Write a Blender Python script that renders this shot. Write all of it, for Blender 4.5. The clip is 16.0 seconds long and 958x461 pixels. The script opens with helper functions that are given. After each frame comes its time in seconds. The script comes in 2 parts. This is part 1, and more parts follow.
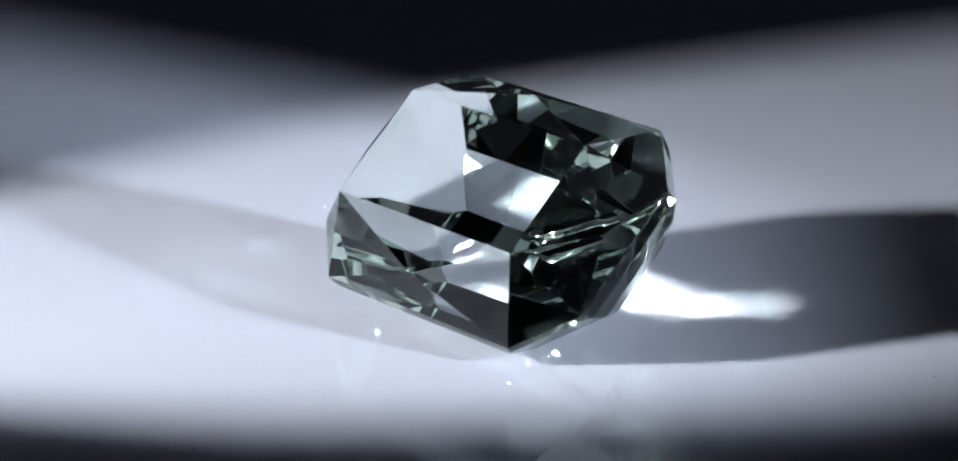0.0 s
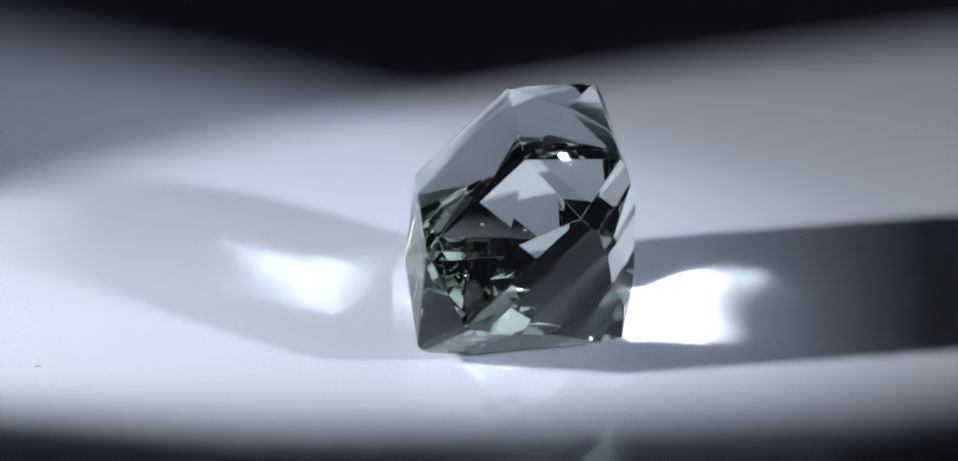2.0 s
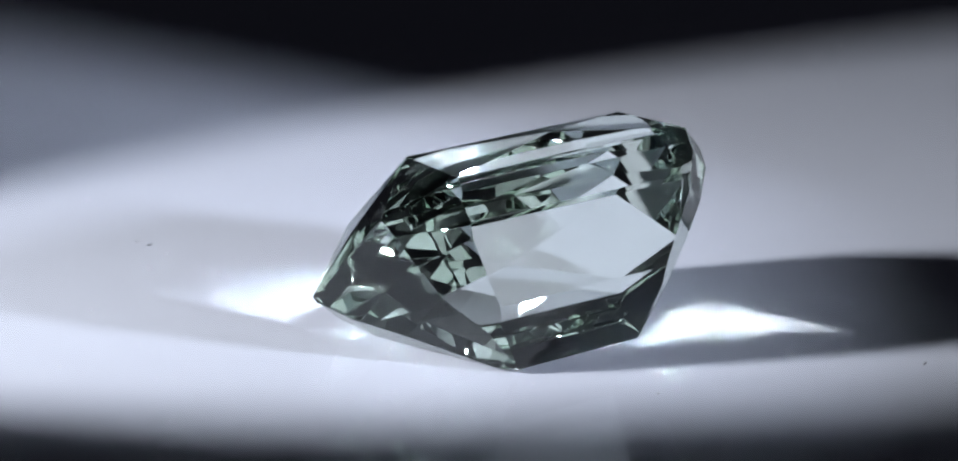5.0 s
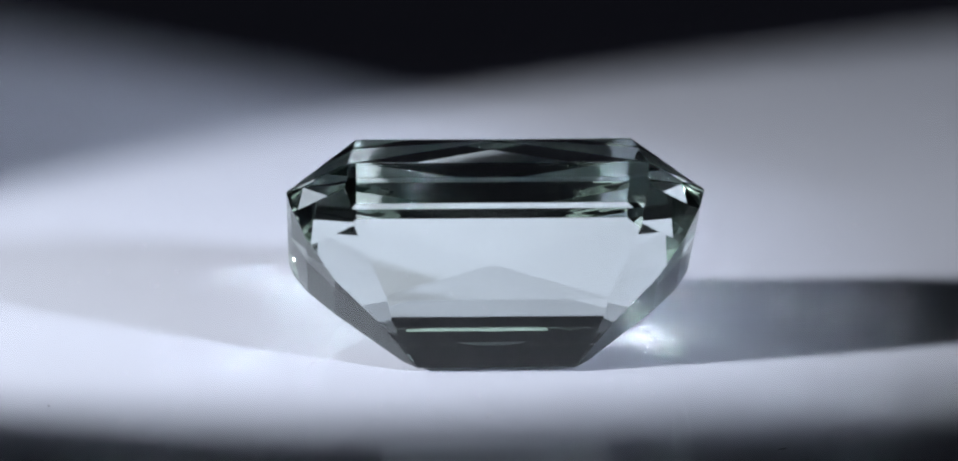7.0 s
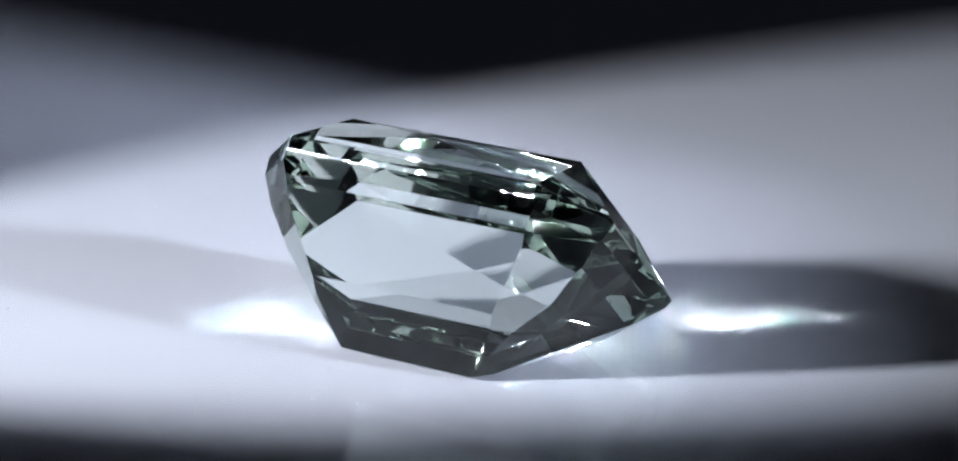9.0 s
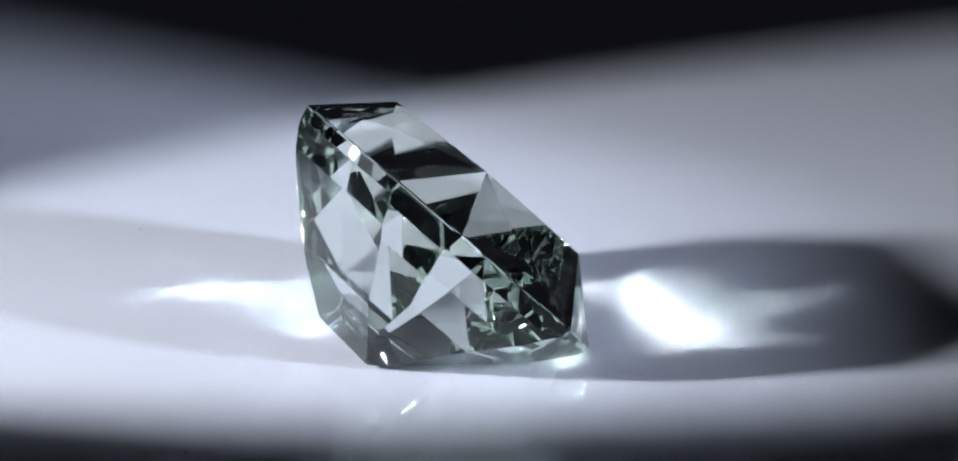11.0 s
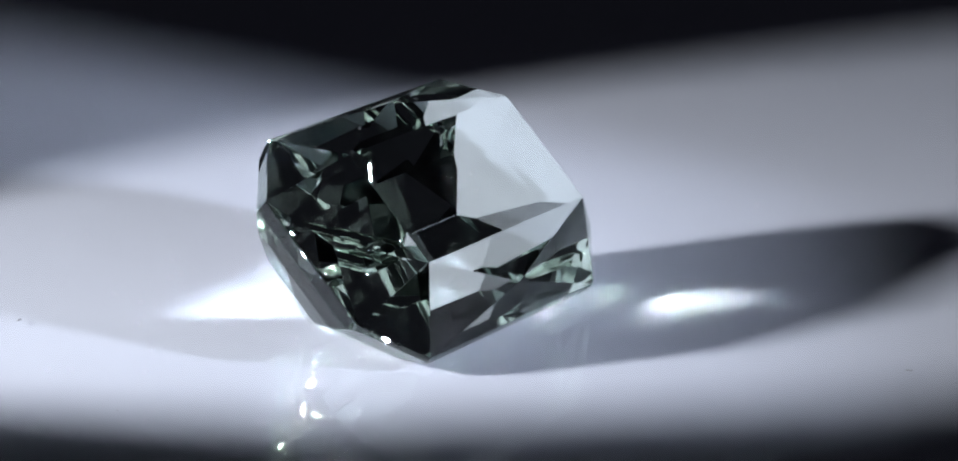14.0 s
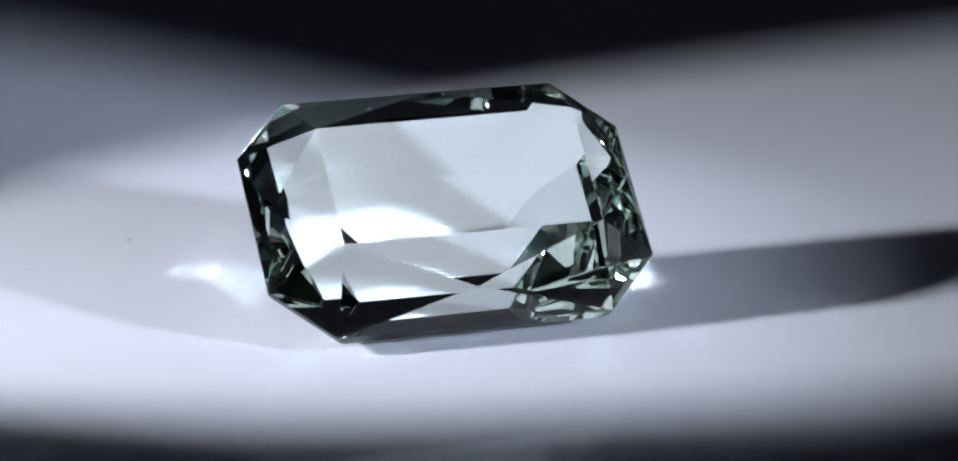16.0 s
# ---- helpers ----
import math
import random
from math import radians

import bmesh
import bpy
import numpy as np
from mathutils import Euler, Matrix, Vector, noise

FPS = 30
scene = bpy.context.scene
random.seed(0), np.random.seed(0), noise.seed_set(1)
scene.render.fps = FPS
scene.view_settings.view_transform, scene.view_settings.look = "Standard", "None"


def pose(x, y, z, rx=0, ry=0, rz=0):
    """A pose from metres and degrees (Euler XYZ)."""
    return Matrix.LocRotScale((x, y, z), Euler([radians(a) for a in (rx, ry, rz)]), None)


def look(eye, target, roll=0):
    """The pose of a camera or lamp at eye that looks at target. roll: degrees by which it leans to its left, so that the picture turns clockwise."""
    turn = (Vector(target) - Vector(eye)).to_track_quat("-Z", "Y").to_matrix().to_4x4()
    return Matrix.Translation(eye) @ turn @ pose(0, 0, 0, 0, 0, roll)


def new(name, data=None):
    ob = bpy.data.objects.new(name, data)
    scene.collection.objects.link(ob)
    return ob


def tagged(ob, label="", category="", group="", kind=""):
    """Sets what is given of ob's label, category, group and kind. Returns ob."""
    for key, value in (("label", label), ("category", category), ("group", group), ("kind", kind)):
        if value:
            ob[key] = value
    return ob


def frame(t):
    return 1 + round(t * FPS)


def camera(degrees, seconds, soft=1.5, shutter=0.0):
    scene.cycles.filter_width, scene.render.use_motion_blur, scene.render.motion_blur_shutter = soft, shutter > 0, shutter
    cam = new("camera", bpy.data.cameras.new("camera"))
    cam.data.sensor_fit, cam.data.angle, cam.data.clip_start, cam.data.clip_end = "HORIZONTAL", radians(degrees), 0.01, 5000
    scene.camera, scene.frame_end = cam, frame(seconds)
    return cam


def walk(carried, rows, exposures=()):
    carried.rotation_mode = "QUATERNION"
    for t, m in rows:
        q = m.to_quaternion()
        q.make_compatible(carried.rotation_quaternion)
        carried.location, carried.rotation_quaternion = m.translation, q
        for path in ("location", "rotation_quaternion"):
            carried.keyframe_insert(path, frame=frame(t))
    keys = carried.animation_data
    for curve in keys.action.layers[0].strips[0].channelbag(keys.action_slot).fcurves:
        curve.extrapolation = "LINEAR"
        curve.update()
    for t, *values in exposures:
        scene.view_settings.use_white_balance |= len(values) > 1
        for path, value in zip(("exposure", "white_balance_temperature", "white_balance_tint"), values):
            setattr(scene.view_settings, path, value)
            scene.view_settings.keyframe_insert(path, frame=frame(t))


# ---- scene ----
MM = 0.001
SECONDS = 16.0

# ---- camera ----
cam = camera(15.676, SECONDS, soft=2.0)
EL, PITCH, YAW = 0.3267, -0.3008, 0.0015
eye = Vector((0, -103.947 * math.cos(EL), 103.947 * math.sin(EL))) * MM
aim = Vector((math.sin(YAW) * math.cos(PITCH), math.cos(YAW) * math.cos(PITCH), math.sin(PITCH)))
still = look(eye, eye + aim * 0.1, 0.355)
walk(cam, [(0, still), (SECONDS, still)])

# light through the stone reaches the disc as sharp caustics
scene.cycles.caustics_refractive = scene.cycles.caustics_reflective = True
scene.cycles.sample_clamp_indirect = 0
scene.cycles.use_guiding = True
scene.cycles.blur_glossy = 0.0
scene.cycles.max_bounces, scene.cycles.glossy_bounces, scene.cycles.transmission_bounces = 16, 14, 14

# ---- light: a dark room and two small masked studio lamps ----
world = bpy.data.worlds.new("dark_studio")
scene.world = world
world.use_nodes = True
wn, wl = world.node_tree.nodes, world.node_tree.links
co, cloud, ramp = wn.new("ShaderNodeTexCoord"), wn.new("ShaderNodeTexNoise"), wn.new("ShaderNodeValToRGB")
cloud.inputs["Scale"].default_value, cloud.inputs["Detail"].default_value = 2.4, 3
ramp.color_ramp.elements[0].position, ramp.color_ramp.elements[0].color = 0.35, (0.62, 0.64, 0.92, 1)
ramp.color_ramp.elements[1].position, ramp.color_ramp.elements[1].color = 0.7, (0.98, 1.0, 1.48, 1)
wl.new(co.outputs["Generated"], cloud.inputs["Vector"])
wl.new(cloud.outputs["Fac"], ramp.inputs["Fac"])
wl.new(ramp.outputs["Color"], wn["Background"].inputs["Color"])
wn["Background"].inputs["Strength"].default_value = 0.0072

LEFT_LAMP = Vector((-120, -39, 48)) * MM
RIGHT_LAMP = Vector((119, -73, 52)) * MM


def lamp_light(name, place, watts, size, colour, aim_at, spread):
    data = bpy.data.lights.new(name, "AREA")
    data.shape, data.size, data.energy, data.color = "DISK", size, watts, colour
    data.spread = radians(spread)
    ob = new(name, data)
    ob.matrix_world = look(place, aim_at)
    return tagged(ob, "small round white studio light source", "lamp")


lamp_light("left_light", LEFT_LAMP, 0.0468, 0.0135, (0.866, 0.905, 1.0), (0.001, 0.004, 0), 60)
lamp_light("right_light", RIGHT_LAMP, 0.0150, 0.015, (0.72, 0.80, 1.0), (-0.028, 0.034, 0), 34)


# ---- materials ----
def material(name):
    m = bpy.data.materials.new(name)
    m.use_nodes = True
    return m, m.node_tree.nodes, m.node_tree.links


def principled(name, colour, rough, metal=0.0, spec=0.5):
    m, n, l = material(name)
    b = n["Principled BSDF"]
    b.inputs["Base Color"].default_value = (*colour, 1)
    b.inputs["Roughness"].default_value = rough
    b.inputs["Metallic"].default_value = metal
    b.inputs["Specular IOR Level"].default_value = spec
    return m, n, l, b


def mottled(name, dark, light, rough, scale, bump=0.0, metal=0.0, spec=0.5):
    """A surface with fine and coarse variation in colour, gloss and relief."""
    m, n, l, b = principled(name, light, rough, metal, spec)
    co = n.new("ShaderNodeTexCoord")
    big, fine = n.new("ShaderNodeTexNoise"), n.new("ShaderNodeTexNoise")
    big.inputs["Scale"].default_value, fine.inputs["Scale"].default_value = scale, scale * 14
    big.inputs["Detail"].default_value = 4
    mix, ramp = n.new("ShaderNodeMath"), n.new("ShaderNodeValToRGB")
    mix.operation = "MULTIPLY_ADD"
    mix.inputs[1].default_value = 0.35
    l.new(co.outputs["Object"], big.inputs["Vector"])
    l.new(co.outputs["Object"], fine.inputs["Vector"])
    l.new(fine.outputs["Fac"], mix.inputs[0])
    scaled = n.new("ShaderNodeMath")
    scaled.operation = "MULTIPLY"
    scaled.inputs[1].default_value = 0.65
    l.new(big.outputs["Fac"], scaled.inputs[0])
    l.new(scaled.outputs[0], mix.inputs[2])
    ramp.color_ramp.elements[0].position, ramp.color_ramp.elements[0].color = 0.3, (*dark, 1)
    ramp.color_ramp.elements[1].position, ramp.color_ramp.elements[1].color = 0.7, (*light, 1)
    l.new(mix.outputs[0], ramp.inputs["Fac"])
    l.new(ramp.outputs["Color"], b.inputs["Base Color"])
    if bump:
        bp = n.new("ShaderNodeBump")
        bp.inputs["Strength"].default_value, bp.inputs["Distance"].default_value = bump, 0.00002
        l.new(fine.outputs["Fac"], bp.inputs["Height"])
        l.new(bp.outputs["Normal"], b.inputs["Normal"])
    return m


ACRYLIC = mottled("white_acrylic", (0.73, 0.75, 0.81), (0.77, 0.79, 0.85), 0.5, 60, spec=0.0)
BLACK_METAL = mottled("black_anodised_metal", (0.012, 0.012, 0.013), (0.02, 0.02, 0.022), 0.6, 90, 0.2)
BLACK_CLOTH = mottled("black_velvet", (0.006, 0.006, 0.007), (0.012, 0.012, 0.013), 0.95, 40, 0.3)
BLACK_FLOCK = mottled("black_flocked_lining", (0.004, 0.004, 0.004), (0.009, 0.009, 0.009), 1.0, 90, 0.2, spec=0.0)
DUST_WHITE = mottled("pale_dust", (0.7, 0.7, 0.7), (0.85, 0.85, 0.85), 0.8, 900)
DUST_DARK = mottled("dark_lint", (0.22, 0.22, 0.24), (0.34, 0.34, 0.36), 0.9, 900)


def gem_material():
    m, n, l = material("grey_green_crystal")
    n.remove(n["Principled BSDF"])
    g = n.new("ShaderNodeBsdfGlass")
    g.inputs["IOR"].default_value = 1.528
    g.inputs["Roughness"].default_value = 0.0
    g.inputs["Color"].default_value = (0.928, 0.957, 0.929, 1)
    l.new(g.outputs[0], n["Material Output"].inputs["Surface"])
    return m


def clear_gloss():
    """Clear polished skin of the disc: it mirrors more the flatter one looks at it."""
    m, n, l = material("clear_polished_acrylic")
    n.remove(n["Principled BSDF"])
    face, power, schlick = n.new("ShaderNodeLayerWeight"), n.new("ShaderNodeMath"), n.new("ShaderNodeMath")
    clear, gloss, mix = n.new("ShaderNodeBsdfTransparent"), n.new("ShaderNodeBsdfGlossy"), n.new("ShaderNodeMixShader")
    face.inputs["Blend"].default_value = 0.5
    power.operation, power.inputs[1].default_value = "POWER", 5
    schlick.operation, schlick.inputs[1].default_value, schlick.inputs[2].default_value = "MULTIPLY_ADD", 0.96, 0.04
    gloss.inputs["Roughness"].default_value = 0.015
    l.new(face.outputs["Facing"], power.inputs[0])
    l.new(power.outputs[0], schlick.inputs[0])
    l.new(schlick.outputs[0], mix.inputs[0])
    l.new(clear.outputs[0], mix.inputs[1])
    l.new(gloss.outputs[0], mix.inputs[2])
    l.new(mix.outputs[0], n["Material Output"].inputs["Surface"])
    return m


CRYSTAL, GLOSS = gem_material(), clear_gloss()


# ---- helpers for meshes ----
def part(name, bm, mat, parent=None, label="", smooth=False):
    me = bpy.data.meshes.new(name)
    bm.to_mesh(me)
    bm.free()
    me.materials.append(mat)
    for p in me.polygons:
        p.use_smooth = smooth
    ob = new(name, me)
    if parent:
        ob.parent = parent
    return tagged(ob, label)


def ring(bm, r, z, steps):
    return [bm.verts.new((r * math.cos(2 * math.pi * i / steps), r * math.sin(2 * math.pi * i / steps), z)) for i in range(steps)]


def lathe(profile, steps=96):
    """A closed body of revolution from (radius, height) pairs, bottom to top."""
    bm = bmesh.new()
    rings = [ring(bm, r, z, steps) for r, z in profile]
    for a, b in zip(rings, rings[1:]):
        for i in range(steps):
            bm.faces.new((a[i], a[(i + 1) % steps], b[(i + 1) % steps], b[i]))
    bm.faces.new(rings[0][::-1])
    bm.faces.new(rings[-1])
    return bm


def block(lo, hi, bevel=0.0):
    bm = bmesh.new()
    bmesh.ops.create_cube(bm, size=1)
    for v in bm.verts:
        v.co = [lo[k] + (v.co[k] + 0.5) * (hi[k] - lo[k]) for k in range(3)]
    if bevel:
        bmesh.ops.bevel(bm, geom=bm.edges[:], offset=bevel, segments=2, affect="EDGES", profile=0.5)
    return bm


# ---- setting ----
TABLE_Z = -12 * MM
ground = part("ground", block((-0.45, -0.45, TABLE_Z - 0.03), (0.45, 0.45, TABLE_Z), 0.002), BLACK_CLOTH)
tagged(ground, "black velvet covered studio table", "table", kind="structure")
turntable = new("turntable")
tagged(turntable, "glossy white acrylic turntable disc, slowly turning", "turntable")
SKIN = 0.14 * MM
part("disc", lathe([(0.0685, -0.006), (0.0695, -0.0055), (0.07, -0.0048), (0.07, -0.0008), (0.0695, -0.0002 - SKIN), (0.069, -SKIN)], 160), ACRYLIC, turntable)
coat = lathe([(0.0702, -0.0048), (0.0702, -0.0008), (0.0697, -0.0002), (0.0692, 0.0)], 160)
bmesh.ops.delete(coat, geom=[f for f in coat.faces if f.calc_center_median().z < -0.0045], context="FACES")
part("clear_coat", coat, GLOSS, turntable, "clear polished skin over the white disc")
part("base", lathe([(0.05, TABLE_Z), (0.05, -0.0095), (0.046, -0.0085), (0.03, -0.0085), (0.03, -0.006)], 96), BLACK_METAL, turntable, "black metal turntable base")


# ---- lamps ----
def studio_lamp(place, pool, share, label):
    """A lamp head whose mask plate lets through the light that falls on the pool, a polygon on the disc."""
    aim_at = Vector((0, 0.006, 0.002))
    head = new("studio_lamp")
    tagged(head, label, "studio lamp", "studio lamps")
    m = look(place, aim_at)
    head.matrix_world = m
    inv = m.inverted()
    depth = share * (aim_at - place).length
    hole = []
    for x, y in pool:
        p = inv @ Vector((x * MM, y * MM, 0))
        hole.append(p * (depth / -p.z))
    if sum(a.x * b.y - b.x * a.y for a, b in zip(hole, hole[1:] + hole[:1])) < 0:
        hole.reverse()
    # the plate ends just above the disc
    low = (0.0008 - m.translation.z + m[2][2] * depth) / m[2][1]
    x0, x1 = min(p.x for p in hole) - 0.014, max(p.x for p in hole) + 0.014
    y0, y1 = max(low, min(p.y for p in hole) - 0.014), max(p.y for p in hole) + 0.014
    mid = Vector((sum(p.x for p in hole) / len(hole), sum(p.y for p in hole) / len(hole), 0))
    order = sorted(range(len(hole)), key=lambda i: math.atan2(hole[i].y - mid.y, hole[i].x - mid.x))
    hole = [hole[i] for i in order]
    outer = [Vector((x0, y0, 0)), Vector((x1, y0, 0)), Vector((x1, y1, 0)), Vector((x0, y1, 0))]
    # mask plate with its opening cut through: two rings of points, seen from the opening's middle
    def edge_of(loop, a):
        """Where the ray from the middle at angle a leaves the loop."""
        d = Vector((math.cos(a), math.sin(a)))
        best = None
        for p, q in zip(loop, loop[1:] + loop[:1]):
            p, e = (p - mid).to_2d(), (q - p).to_2d()
            det = e.x * d.y - e.y * d.x
            if abs(det) > 1e-12:
                along, far = (p.y * d.x - p.x * d.y) / det, (p.y * e.x - p.x * e.y) / det
                if -1e-6 <= along <= 1 + 1e-6 and far > 0:
                    best = max(best or 0, far)
        return mid + (d * best).to_3d()

    angles = sorted(math.atan2(p.y - mid.y, p.x - mid.x) for p in hole + outer)
    rims = [[edge_of(loop, a) for a in angles] for loop in (outer, hole)]
    bm = bmesh.new()
    rings = [[bm.verts.new((p.x, p.y, z)) for p in rim] for rim, z in ((rims[0], -depth - 0.0004), (rims[0], -depth + 0.0004), (rims[1], -depth + 0.0004), (rims[1], -depth - 0.0004))]
    for a, b in zip(rings, rings[1:] + rings[:1]):
        for i in range(len(a)):
            bm.faces.new((a[i], a[(i + 1) % len(a)], b[(i + 1) % len(a)], b[i]))
    bmesh.ops.recalc_face_normals(bm, faces=bm.faces[:])
    part("mask_plate", bm, BLACK_FLOCK, head, "black plate with an angular opening")
    # tapered hood from the lamp to the plate, open at the front
    bm = bmesh.new()
    loops = []
    near = lambda r: [(-r, -r), (r, -r), (r, r), (-r, r)]
    wide = lambda d: [(p.x + d * math.copysign(1, p.x - (x0 + x1) / 2), p.y + d * math.copysign(1, p.y - (y0 + y1) / 2)) for p in outer]
    for corners, z in ((near(0.012), 0.0), (wide(-0.003), -depth + 0.0002), (wide(-0.002), -depth + 0.0002), (near(0.0135), 0.0015), (near(0.0135), 0.006), (near(0.012), 0.006)):
        loops.append([bm.verts.new((x, y, z)) for x, y in corners])
    for a, b in zip(loops, loops[1:] + loops[:1]):
        for i in range(4):
            j = (i + 1) % 4
            bm.faces.new((a[i], a[j], b[j], b[i]))
    bmesh.ops.recalc_face_normals(bm, faces=bm.faces[:])
    part("hood", bm, BLACK_FLOCK, head)
    back = block((-0.0135, -0.0135, 0.006), (0.0135, 0.0135, 0.022), 0.002)
    part("housing", back, BLACK_METAL, head)
    # stand from the table to the housing, kept upright
    foot = Vector((place.x, place.y, TABLE_Z)) - Vector((aim_at.x - place.x, aim_at.y - place.y, 0)).normalized() * 0.012
    bm = lathe([(0.018, foot.z), (0.018, foot.z + 0.003), (0.004, foot.z + 0.005), (0.003, foot.z + 0.007), (0.003, place.z + 0.004), (0.002, place.z + 0.005)], 32)
    for v in bm.verts:
        v.co = inv @ (v.co + Vector((foot.x, foot.y, 0)))
    part("stand", bm, BLACK_METAL, head)
    return head


studio_lamp(LEFT_LAMP, [(-30, -5.0), (-3, -8.8), (60, 3.0), (60, 55), (6.3, 30.4), (-5.5, 23.6), (-30, 1.5)], 0.7, "black hooded studio lamp shining across the turntable")
studio_lamp(RIGHT_LAMP, [(8, -6.8), (8, 17.5), (-60, 62), (-60, -0.8), (-3, -8.6)], 0.66, "black hooded fill lamp shining across the turntable")


# ---- the gemstone ----
TILT = 0.7647
BASE = Vector((0.4998, -1.1464, 0))
RISE = 3.2186 + 0.06
A, CU, CV = 6.0, 1.745, 1.732                     # half length, cut corners
B, B_LOW = 3.927, 4.046                           # half width above, and on the side that the stone lies on
HC, TU, TV = 1.882, 3.987, 1.954                  # crown height, half table
GIRDLE = 0.07
PEAK_UP, PEAK_LOW = (3.330, 1.110), (3.336, 1.109)     # raised points of the scissor-cut crown sides
PEAK_END = (5.578, 0.725)
KEEL_U, KEEL_W = 2.268, -4.513
# steps of the pavilion below the girdle, as (out, up) pairs
END_STEPS = [(A, 0), (5.865, -0.504), (5.429, -1.321), (4.635, -2.330), (KEEL_U, KEEL_W)]
UPPER_STEPS = [(B, 0), (3.841, -0.355), (3.407, -1.131), (1.639, -3.139), (0, KEEL_W)]
LOWER_STEPS = [(B_LOW, 0), (4.081, -0.276), (3.147, -1.461), (0, KEEL_W)]
# the same for the cut corners, outwards across them
CORNER_UP = [(5.688, -0.608), (5.054, -1.513), (4.222, -2.319), (3.028, -3.490)]
CORNER_LOW = [(5.788, -0.470), (5.089, -1.176), (4.377, -2.139), (3.167, -3.530)]


def gem_planes():
    """Facet planes as point triples, in the stone's own space: u along its length, v across, w towards the table."""
    planes = [[(0, 0, HC), (1, 0, HC), (0, 1, HC)]]
    for s in (1, -1):
        b = B if s > 0 else B_LOW
        peak = PEAK_UP if s > 0 else PEAK_LOW
        # scissor-cut crown: four triangles round a raised point on each long side and on each end
        long_peak, end_peak = (0.06, s * peak[0], peak[1]), (s * PEAK_END[0], 0, PEAK_END[1])
        planes.append([(0, s * TV, HC), (1, s * TV, HC), long_peak])
        planes.append([(0, s * b, GIRDLE), (1, s * b, GIRDLE), long_peak])
        planes.append([(s * TU, 0, HC), (s * TU, 1, HC), end_peak])
        planes.append([(s * A, 0, GIRDLE), (s * A, 1, GIRDLE), end_peak])
        for q in (1, -1):
            planes.append([(q * (A - CU), s * b, GIRDLE), (q * TU, s * TV, HC), long_peak])
            planes.append([(s * A, q * ((B if q > 0 else B_LOW) - CV), GIRDLE), (s * TU, q * TV, HC), end_peak])
        # girdle band and steps below it
        planes.append([(0, s * b, 0), (1, s * b, 0), (0, s * b, 1)])
        planes.append([(s * A, 0, 0), (s * A, 1, 0), (s * A, 0, 1)])
        for (u0, w0), (u1, w1) in zip(END_STEPS, END_STEPS[1:]):
            planes.append([(s * u0, 0, w0), (s * u0, 1, w0), (s * u1, 0, w1)])
        sides = UPPER_STEPS if s > 0 else LOWER_STEPS
        for (v0, w0), (v1, w1) in zip(sides, sides[1:]):
            planes.append([(0, s * v0, w0), (1, s * v0, w0), (0, s * v1, w1)])
        # cut corners; q runs along u, s across
        for q in (1, -1):
            l, e = (q * (A - CU), s * b), (q * A, s * (b - CV))
            planes.append([(*l, GIRDLE), (*e, GIRDLE), (q * TU, s * TV, HC)])
            planes.append([(*l, 0), (*e, 0), (*e, 1)])
            cu, cv = CV / math.hypot(CU, CV), CU / math.hypot(CU, CV)
            steps = [((A - CU) * cu + b * cv, 0), *(CORNER_UP if s > 0 else CORNER_LOW), (KEEL_U * cu, KEEL_W)]
            for (d0, w0), (d1, w1) in zip(steps, steps[1:]):
                planes.append([(q * d0 * cu, s * d0 * cv, w0), (q * (d0 * cu + cv), s * (d0 * cv - cu), w0), (q * d1 * cu, s * d1 * cv, w1)])
    return planes


def gem_mesh():
    """The body that all facet planes leave over: each facet is a wide square cut down by all the other planes."""
    inside = Vector((0, 0, -1))
    planes = []
    for a, b, c in gem_planes():
        a, b, c = Vector(a), Vector(b), Vector(c)
        n = (b - a).cross(c - a).normalized()
        if n.dot(inside - a) > 0:
            n = -n
        planes.append((a, n))
    bm = bmesh.new()
    for k, (a, n) in enumerate(planes):
        side = n.orthogonal().normalized()
        up = n.cross(side)
        foot = inside + n * n.dot(a - inside)
        poly = [foot + (side * i + up * j) * 30 for i, j in ((-1, -1), (1, -1), (1, 1), (-1, 1))]
        for q, (b, m) in enumerate(planes):
            if q == k or not poly:
                continue
            cut = []
            for p0, p1 in zip(poly, poly[1:] + poly[:1]):
                d0, d1 = m.dot(p0 - b), m.dot(p1 - b)
                if d0 <= 1e-6:
                    cut.append(p0)
                if (d0 < -1e-6 and d1 > 1e-6) or (d0 > 1e-6 and d1 < -1e-6):
                    cut.append(p0 + (p1 - p0) * (d0 / (d0 - d1)))
            poly = cut
        if len(poly) > 2:
            bm.faces.new([bm.verts.new(p) for p in poly])
    bmesh.ops.remove_doubles(bm, verts=bm.verts[:], dist=0.004)
    bmesh.ops.dissolve_degenerate(bm, edges=bm.edges[:], dist=1e-4)
    bmesh.ops.bevel(bm, geom=bm.edges[:], offset=0.005, segments=1, affect="EDGES", profile=0.5)
    return bm


def in_place(p):
    """From the stone's own space to its resting pose on the disc."""
    u, y, w = p
    ct, st = math.cos(TILT), math.sin(TILT)
    return Vector((u, -ct * y + st * w, st * y + ct * w + RISE)) * MM


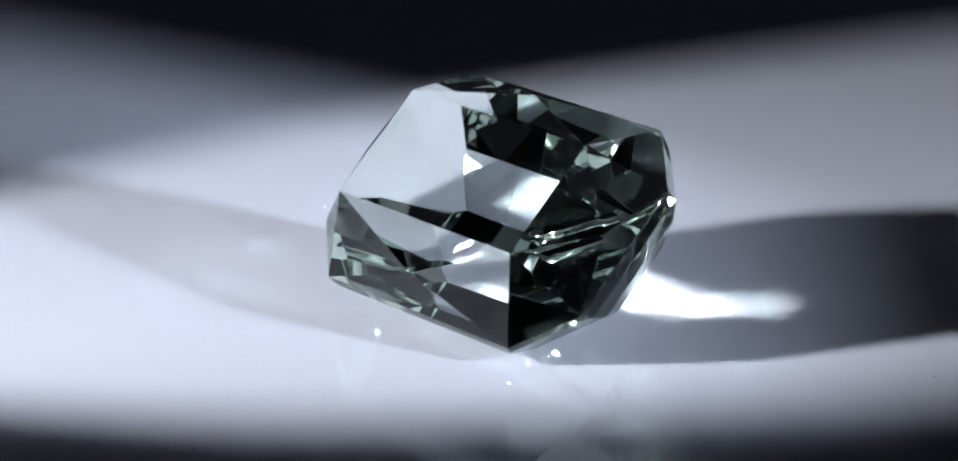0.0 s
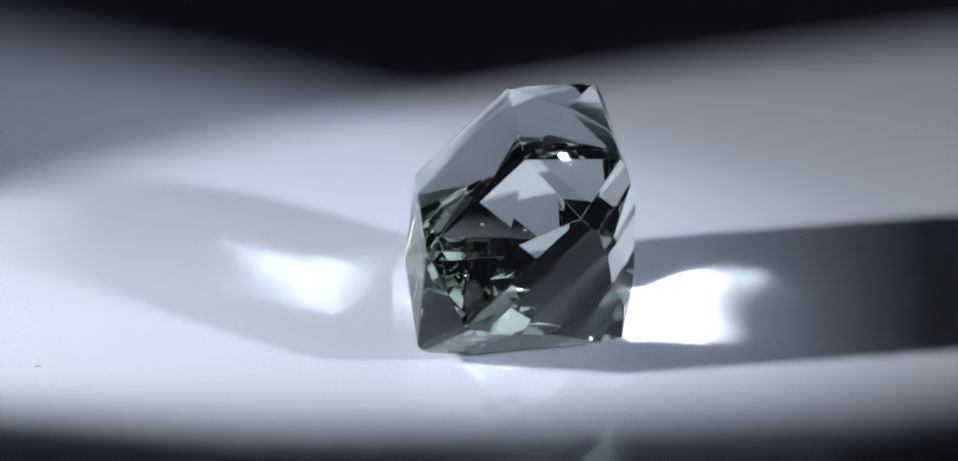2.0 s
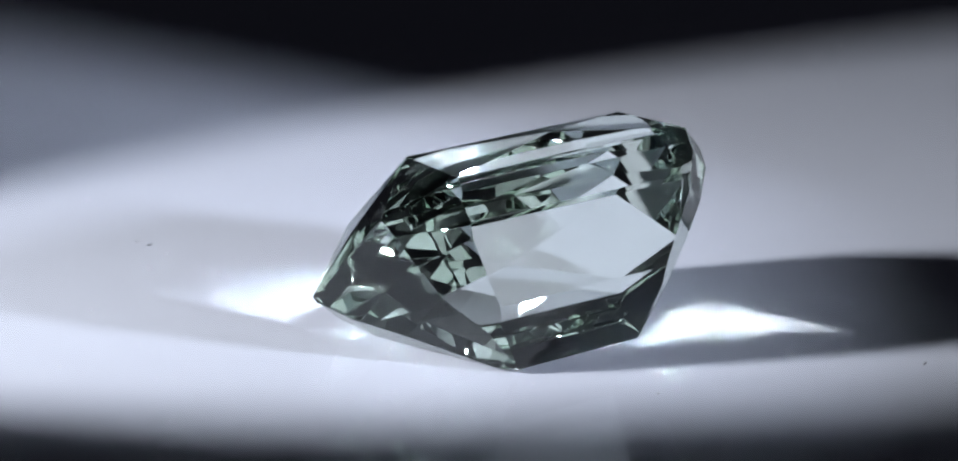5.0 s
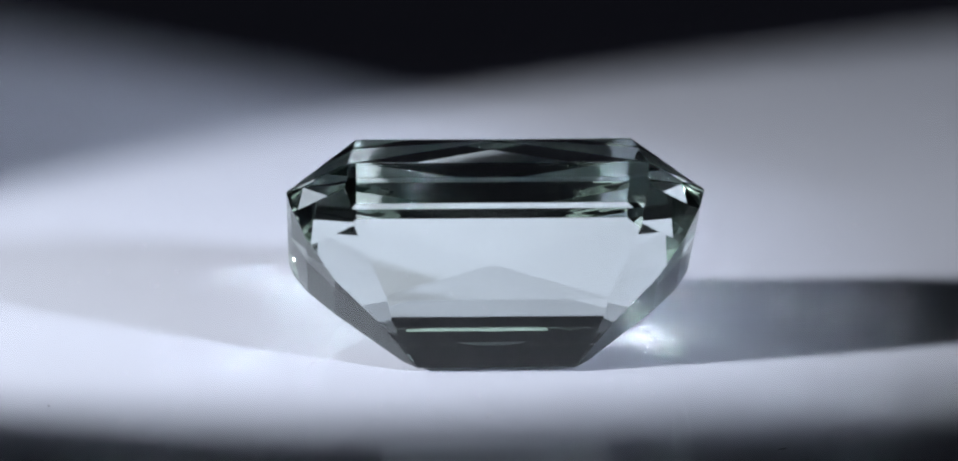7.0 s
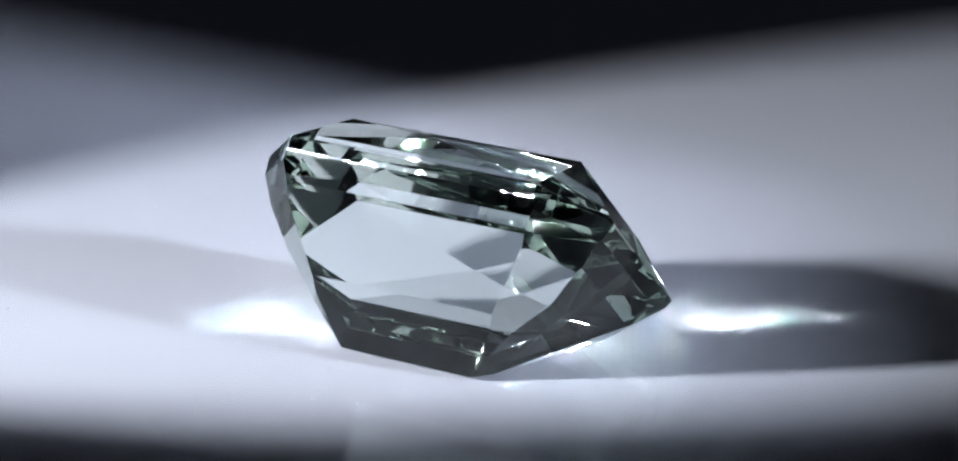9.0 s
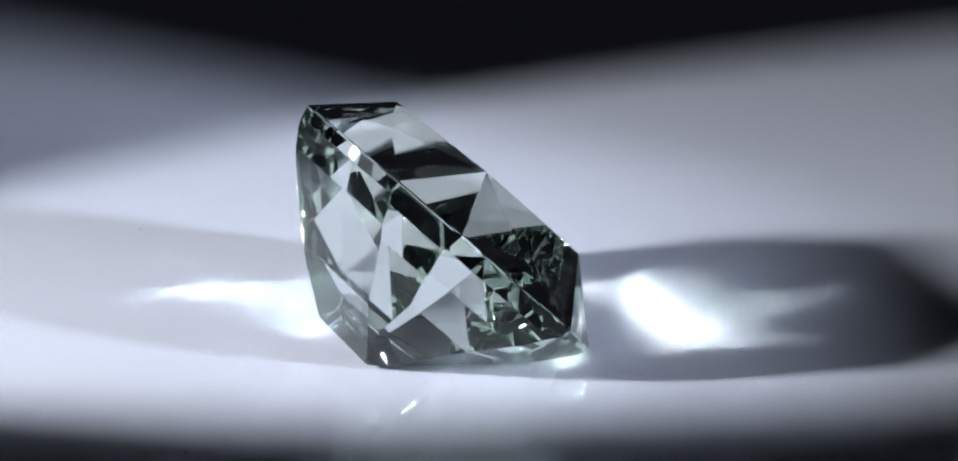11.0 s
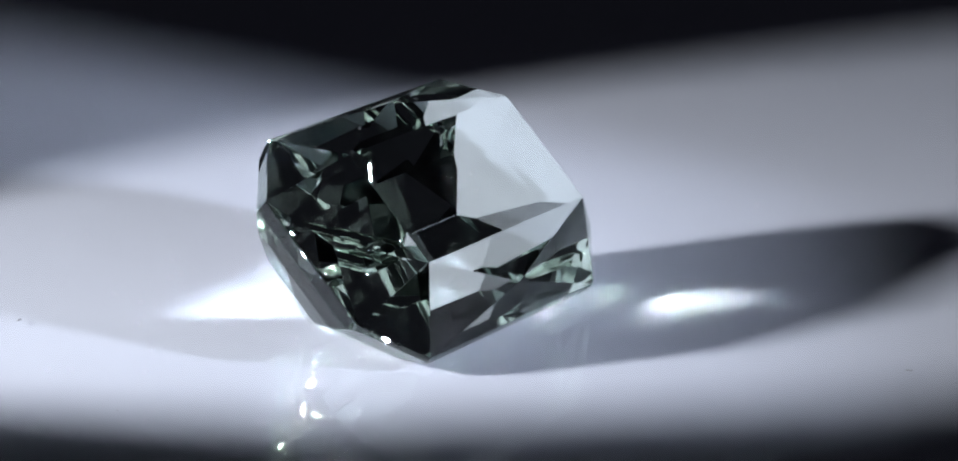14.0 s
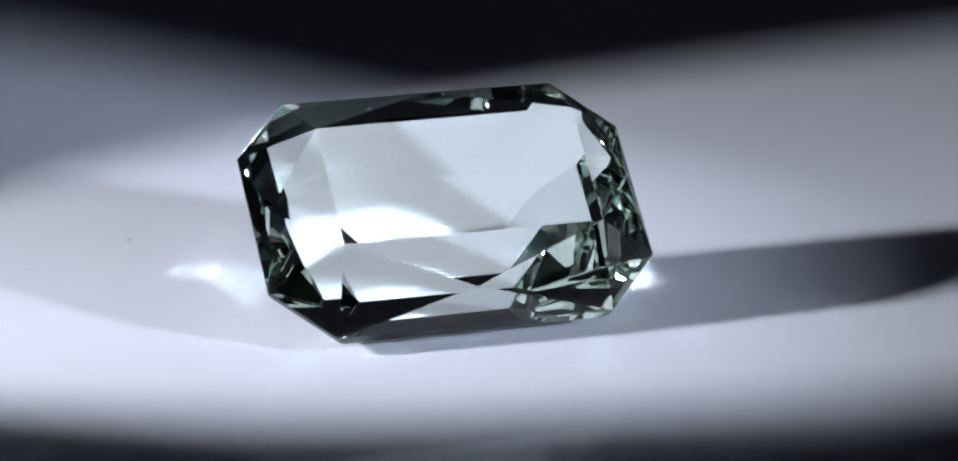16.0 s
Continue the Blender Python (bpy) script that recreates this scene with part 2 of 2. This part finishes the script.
def gem_part(name, whole, keep, parent, label):
    """One piece of the stone's skin: the faces that keep() picks, in their resting pose."""
    bm = whole.copy()
    away = [f for f in bm.faces if not keep(f)]
    bmesh.ops.delete(bm, geom=away, context="FACES")
    for v in bm.verts:
        v.co = in_place(v.co)
    bmesh.ops.reverse_faces(bm, faces=bm.faces[:])
    return part(name, bm, CRYSTAL, parent, label)


def zone(f):
    """Which part of the stone a face belongs to."""
    w = f.calc_center_median().z
    return "table" if f.normal.z > 0.999 else "crown" if w > GIRDLE - 0.004 else "girdle" if w > 0.004 else "pavilion"


def fibre(points, radius, sides=5):
    """A thin thread along the points."""
    bm = bmesh.new()
    loops = []
    for i, p in enumerate(points):
        ahead = (points[min(i + 1, len(points) - 1)] - points[max(i - 1, 0)]).normalized()
        a = ahead.orthogonal().normalized()
        c = ahead.cross(a)
        r = radius * (0.5 if i in (0, len(points) - 1) else 1)
        loops.append([bm.verts.new(p + (a * math.cos(k * 2 * math.pi / sides) + c * math.sin(k * 2 * math.pi / sides)) * r) for k in range(sides)])
    for a, b in zip(loops, loops[1:]):
        for k in range(sides):
            bm.faces.new((a[k], a[(k + 1) % sides], b[(k + 1) % sides], b[k]))
    bm.faces.new(loops[0][::-1])
    bm.faces.new(loops[-1])
    return bm


gemstone = new("gemstone")
tagged(gemstone, "grey-green step-cut octagonal gemstone lying tilted on its pavilion", "gemstone")
whole = gem_mesh()
whole.normal_update()
whole.faces.ensure_lookup_table()
gem_part("table_facet", whole, lambda f: zone(f) == "table", gemstone, "large clear rectangular table facet")
gem_part("girdle", whole, lambda f: zone(f) == "girdle", gemstone, "thin polished octagonal girdle band")
# crown and pavilion: the fine bevelled edges, and on them each polished facet
for name, label in (("crown", "scissor-cut crown of triangular facets round the table"), ("pavilion", "stepped pavilion facets narrowing to a keel")):
    edges = gem_part(name, whole, lambda f: zone(f) == name and f.calc_area() < 0.1, gemstone, label)
    for number in [f.index for f in whole.faces if zone(f) == name and f.calc_area() >= 0.1]:
        gem_part("facet", whole, lambda f: f.index == number, edges, "")
whole.free()
# lint on the upper crown facet
slope = Vector((0, B - TV, -(HC - GIRDLE))).normalized()
for u, share, bend in ((-1.45, 0.55, 0.10), (-0.52, 0.62, -0.03), (1.9, 0.4, 0.05)):
    base = Vector((u, TV, HC)) + slope * (share * (B - TV) / slope.y) + Vector((0, 0.02, 0.02))
    track = [in_place(base + Vector((0.04 * k, 0, 0)) + slope * (bend * math.sin(k * 1.1))) for k in range(6 if abs(bend) > 0.04 else 3)]
    part("lint", fibre(track, 0.011 * MM), DUST_WHITE, gemstone, "tiny pale lint fibre")


# ---- dust on the disc ----
def speck(x, y, size, mat, name, long=1.0, turn=0.0):
    bm = bmesh.new()
    bmesh.ops.create_icosphere(bm, subdivisions=1, radius=size * MM)
    c, s = math.cos(turn), math.sin(turn)
    for v in bm.verts:
        k = 1 + 0.5 * noise.noise(v.co * 9000 + Vector((x, y, 0)))
        px, py = v.co.x * k * long, v.co.y * k
        v.co = (x * MM + c * px - s * py, y * MM + s * px + c * py, size * MM * 0.35 + v.co.z * 0.4)
    return part(name, bm, mat, turntable)


for x, y, size, mat, name, long, turn in ((7.9, -11.0, 0.045, DUST_DARK, "lint", 3.5, 0.4), (0.1, -8.2, 0.05, DUST_WHITE, "dust_speck", 1.3, 0), (-12.0, 4.0, 0.045, DUST_WHITE, "dust_speck", 1.2, 1),
                                          (15.0, -6.1, 0.04, DUST_WHITE, "dust_speck", 2.0, 0.3), (12.1, -3.6, 0.05, DUST_WHITE, "dust_speck", 1.5, 0.8), (-12.1, -7.1, 0.05, DUST_DARK, "dust_speck", 1.4, 2),
                                          (-3.6, 12.7, 0.045, DUST_DARK, "lint", 2.5, 1.9), (-11.8, 2.7, 0.035, DUST_DARK, "dust_speck", 1.2, 0)):
    speck(x, y, size, mat, name, long, turn)
dice = random.Random(7)
for i in range(46):
    r, a = 8 + 30 * math.sqrt(dice.random()), dice.random() * 6.283
    speck(r * math.cos(a), r * math.sin(a), dice.uniform(0.012, 0.026), DUST_WHITE if dice.random() < 0.8 else DUST_DARK, "dust_speck", dice.uniform(1, 2), a * 3)


# ---- what moves ----
def turn_at(t):
    return -18.16 * (t - 7.0) + math.degrees(0.0428)


def motions():
    table_rows, gem_rows = [], []
    for i in range(33):
        t = i * 0.5
        spin = pose(0, 0, 0, 0, 0, turn_at(t))
        table_rows.append((t, spin))
        gem_rows.append((t, spin @ Matrix.Translation(BASE * MM)))
    walk(turntable, table_rows)
    walk(gemstone, gem_rows)


motions()
